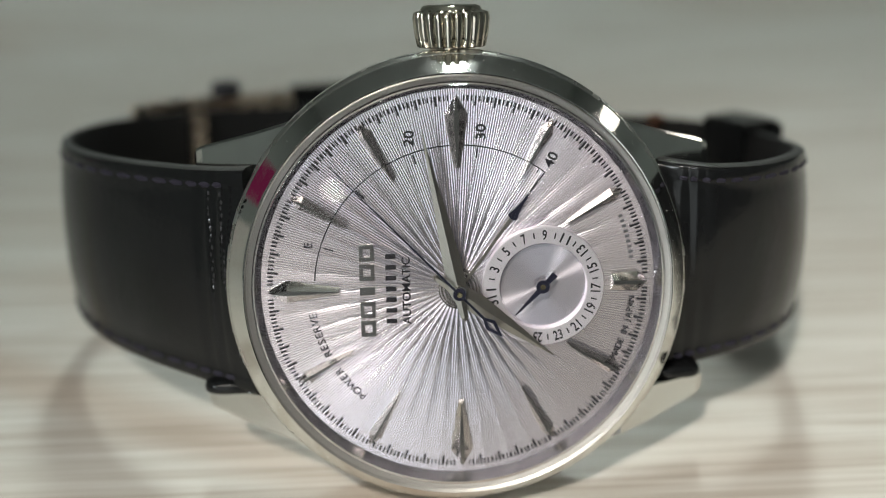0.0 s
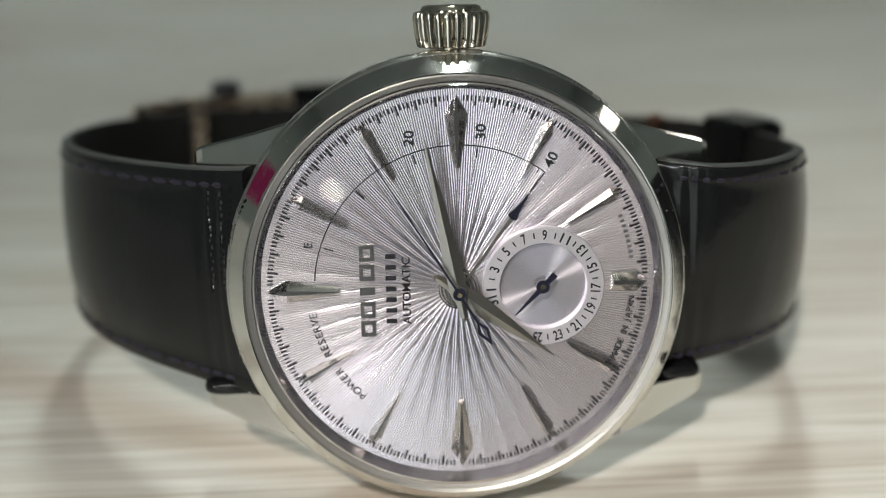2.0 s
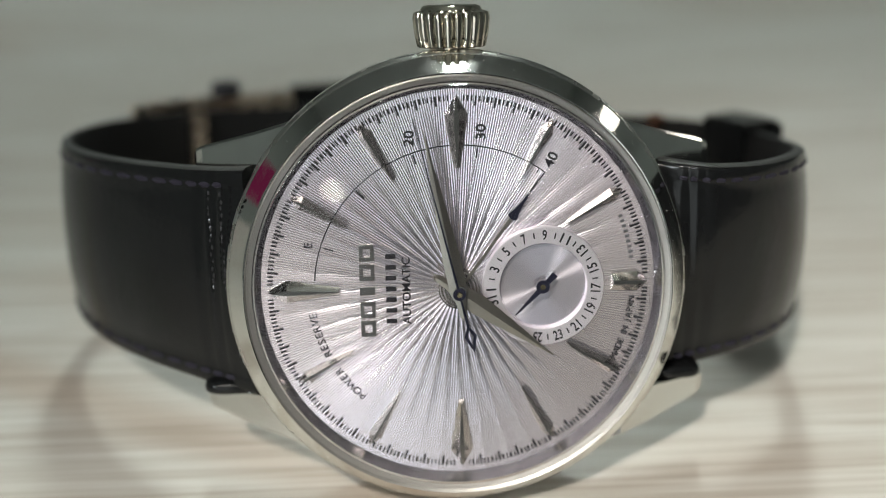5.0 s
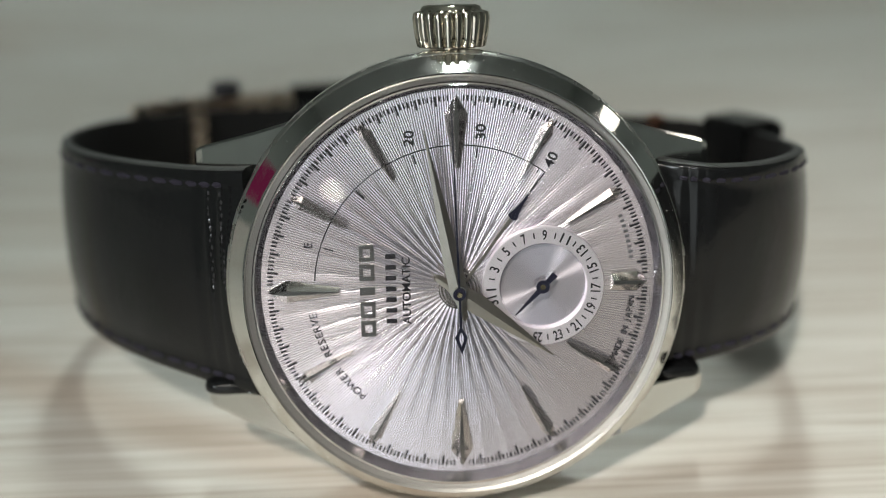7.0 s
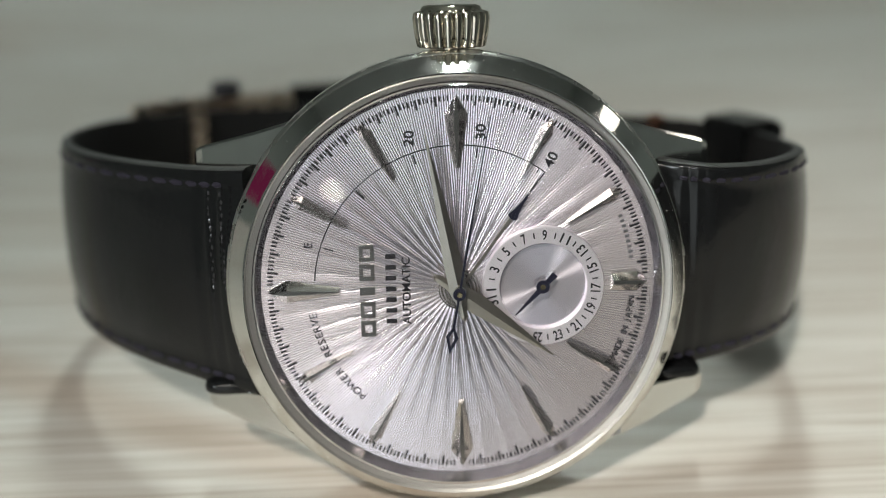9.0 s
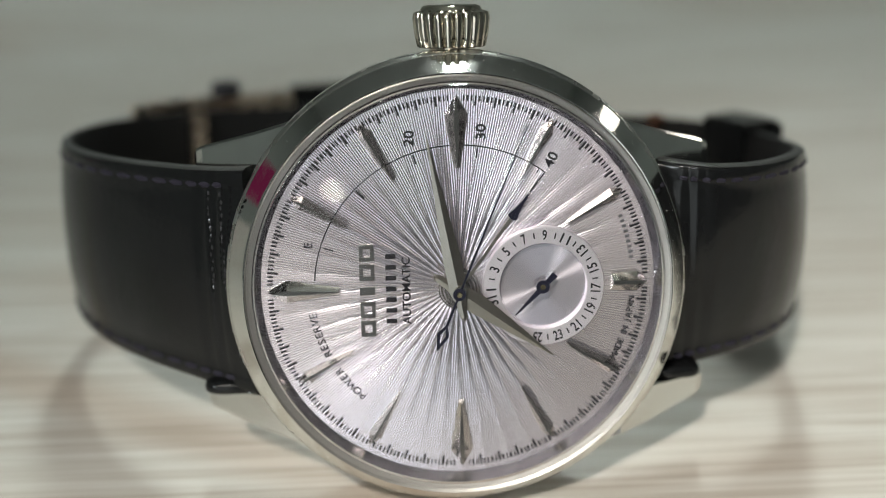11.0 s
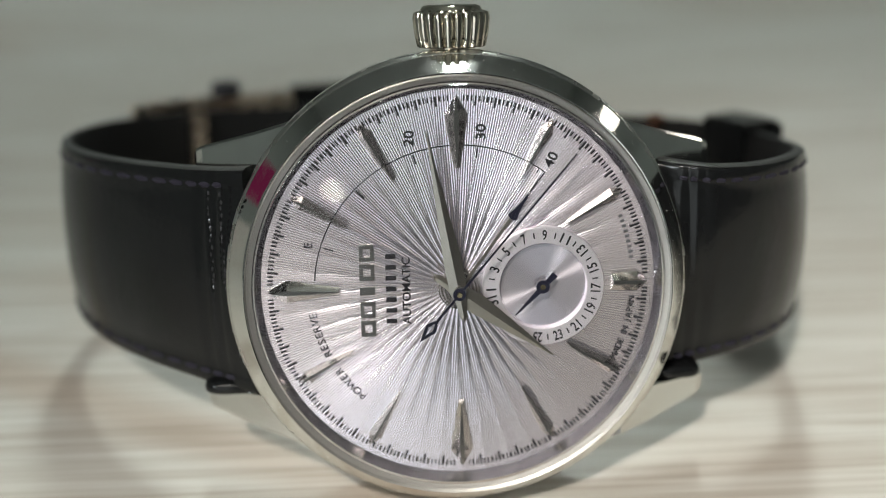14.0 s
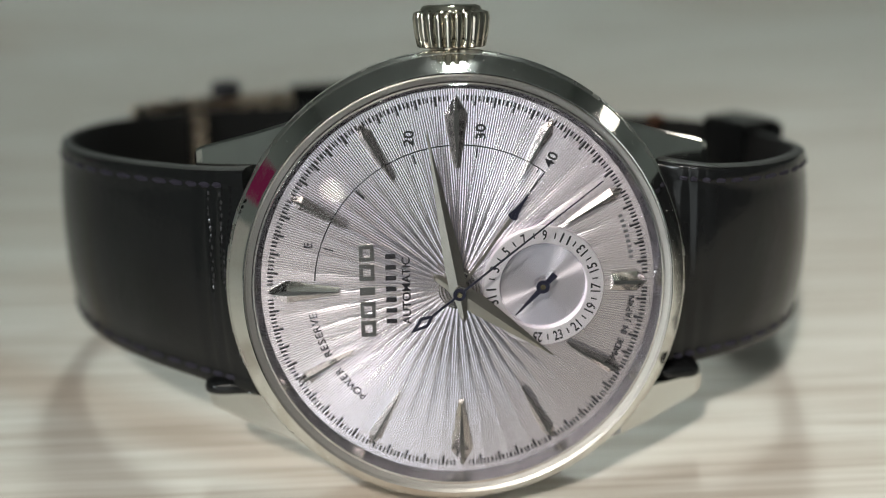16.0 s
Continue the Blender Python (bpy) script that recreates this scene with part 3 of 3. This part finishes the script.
def build_strap():
    strap_band(LEFT, "strap_piece", "padded black leather strap half at twelve o'clock", 0.15, half0=10.75, half1=7.7, n=8)
    strap_band(RIGHT, "strap_piece", "padded black leather strap half at six o'clock", 0.0, half0=10.35, half1=7.9, sink=-1.9, lean=2.6, n=8)


def run_plate(points, y0, y1, thick, bm=None):
    """A bent strip: (x, z) points, from y0 to y1, with even thickness."""
    bm = bm or bmesh.new()
    mid = spline([(x, 0, z) for x, z in points], 6)
    rows = []
    for i, p in enumerate(mid):
        d = (mid[min(i + 1, len(mid) - 1)] - mid[max(i - 1, 0)]).normalized()
        o = Vector((d.z, 0, -d.x)) * (thick / 2)
        rows.append([bm.verts.new(q) for q in (p + o + Vector((0, y0, 0)), p + o + Vector((0, y1, 0)), p - o + Vector((0, y1, 0)), p - o + Vector((0, y0, 0)))])
    for a, b in zip(rows, rows[1:]):
        for i in range(4):
            bm.faces.new((a[i], a[(i + 1) % 4], b[(i + 1) % 4], b[i]))
    bm.faces.new(rows[0])
    bm.faces.new(rows[-1])
    bmesh.ops.bevel(bm, geom=[e for e in bm.edges if e.calc_face_angle(0) > 1.0], offset=0.12, segments=1, affect="EDGES")
    return bm


def build_loop_marks():
    """Worn, shiny puckers where the leather wraps the spring bar."""
    rng = random.Random(11)
    bm = bmesh.new()
    for row, x, z in ((0, -20.7, -2.7), (1, -21.8, -3.25)):
        for k in range(15):
            y = 8.6 - k * 0.62 + rng.uniform(-0.12, 0.12)
            c = Vector((x + rng.uniform(-0.08, 0.08), y, z + 0.62 * (1 - (y / 10.4) ** 4)))
            for v in bmesh.ops.create_icosphere(bm, subdivisions=1, radius=rng.uniform(0.11, 0.2))["verts"]:
                v.co = Vector((v.co.x * 0.7, v.co.y * rng.uniform(1.0, 1.8), v.co.z * 0.8)) + c
    tagged(part("loop_puckers", bm, SHINE, watch, "rows of shiny worn leather puckers"), kind="stuff")


def build_strap_ends():
    """Glossy folded ends of the strap, which show below the leather between the lugs."""
    for x, y, z, rx in ((-20.9, -10.25, -4.9, 2.7), (20.9, -10.15, -4.6, 2.1)):
        bm = bmesh.new()
        for v in bmesh.ops.create_uvsphere(bm, u_segments=28, v_segments=16, radius=1)["verts"]:
            c = [math.copysign(abs(q) ** 0.62, q) for q in v.co]
            v.co = Vector((x + rx * c[0], y + 0.72 * c[1], z + 1.7 * c[2]))
        part("strap_fold", bm, LEATHER, watch, "glossy folded leather strap end", 60)


def build_clasp():
    clasp = new("clasp")
    clasp.parent = watch
    tagged(clasp, "folding steel strap clasp with push button")
    part("cover_plate", run_plate([(-35.5, -42.0), (-31.0, -46.3), (-25.0, -49.6), (-17.5, -52.0)], -10.0, 9.7, 1.3), CLASP, clasp)
    part("inner_blade", run_plate([(-28.9, -42.8), (-27.5, -43.7)], -4.0, 9.9, 1.0), CLASP, clasp)
    bm = lathe([(0, 0), (1.5, 0), (1.75, 0.25), (1.75, 1.5), (1.5, 1.85), (0, 1.9)], 32)
    button = part("push_button", bm, BLACK, clasp, "dark round push button")
    button.matrix_basis = Matrix.Translation((-25.3 * MM, 9.6 * MM, -48.2 * MM)) @ pose(0, 0, 0, -90)
    part("hinge_bar", run_plate([(-24.0, -47.0), (-17.4, -49.0)], 7.4, 9.9, 1.5), CLASP, clasp)
    part("strap_end", run_plate([(-17.6, -50.6), (-8.0, -52.4), (4.0, -52.6)], -8.0, 10.4, 1.8), LEATHER, watch, "black leather strap tail end")
    # loose loop round the strap
    part("keeper", run_plate([(37.8, -29.5), (36.4, -33.6), (34.2, -37.0)], -10.4, 8.0, 1.0), LEATHER, watch, "black leather strap keeper")
    part("keeper", run_plate([(33.6, -29.5), (32.6, -32.2), (31.0, -34.8)], -10.2, 8.2, 1.0), LEATHER, watch, "black leather strap keeper")
    part("keeper_top", run_plate([(35.8, -29.8), (34.6, -32.8), (32.8, -35.6)], 7.2, 8.3, 4.6), LEATHER, watch)
    bm = lathe([(0, 0), (0.8, 0), (1.0, 0.2), (1.0, 1.2), (0.8, 1.4), (0, 1.45)], 24)
    pin = part("strap_pin", bm, material("copper_pin", (0.5, 0.25, 0.17), 0.25, 1.0), watch, "small copper-coloured strap stud")
    pin.matrix_basis = Matrix.Translation((26.6 * MM, 5.9 * MM, -41.5 * MM)) @ pose(0, 0, 0, -90)


build_case()
for sx in (-1, 1):
    for sy in (-1, 1):
        build_lug(sx, sy)
build_crown()
build_dust()
dial = build_dial()
build_indices(dial)
build_prints(dial)
build_subdial()
hour_hand, minute_hand, second_hand = build_pointers()
before = set(watch.children)
build_strap()
build_loop_marks()
build_strap_ends()
build_clasp()
for ob in [o for o in watch.children if o not in before]:
    ob.matrix_basis = STRAP_POSE @ ob.matrix_basis


def motions():
    rows_s, rows_m, rows_h = [], [], []
    for k in range(33):
        t = k * 0.5
        rows_s.append((t, pose(-0.0001, AXIS_Y * MM, 0, 0, 0, 133.4 - 5.99 * t)))
        rows_m.append((t, pose(-0.0001, AXIS_Y * MM, 0, 0, 0, 101.6 - 0.1 * t)))
        rows_h.append((t, pose(-0.0001, AXIS_Y * MM, 0, 0, 0, -35.9 - 0.00833 * t)))
    walk(second_hand, rows_s)
    walk(minute_hand, rows_m)
    walk(hour_hand, rows_h)


motions()
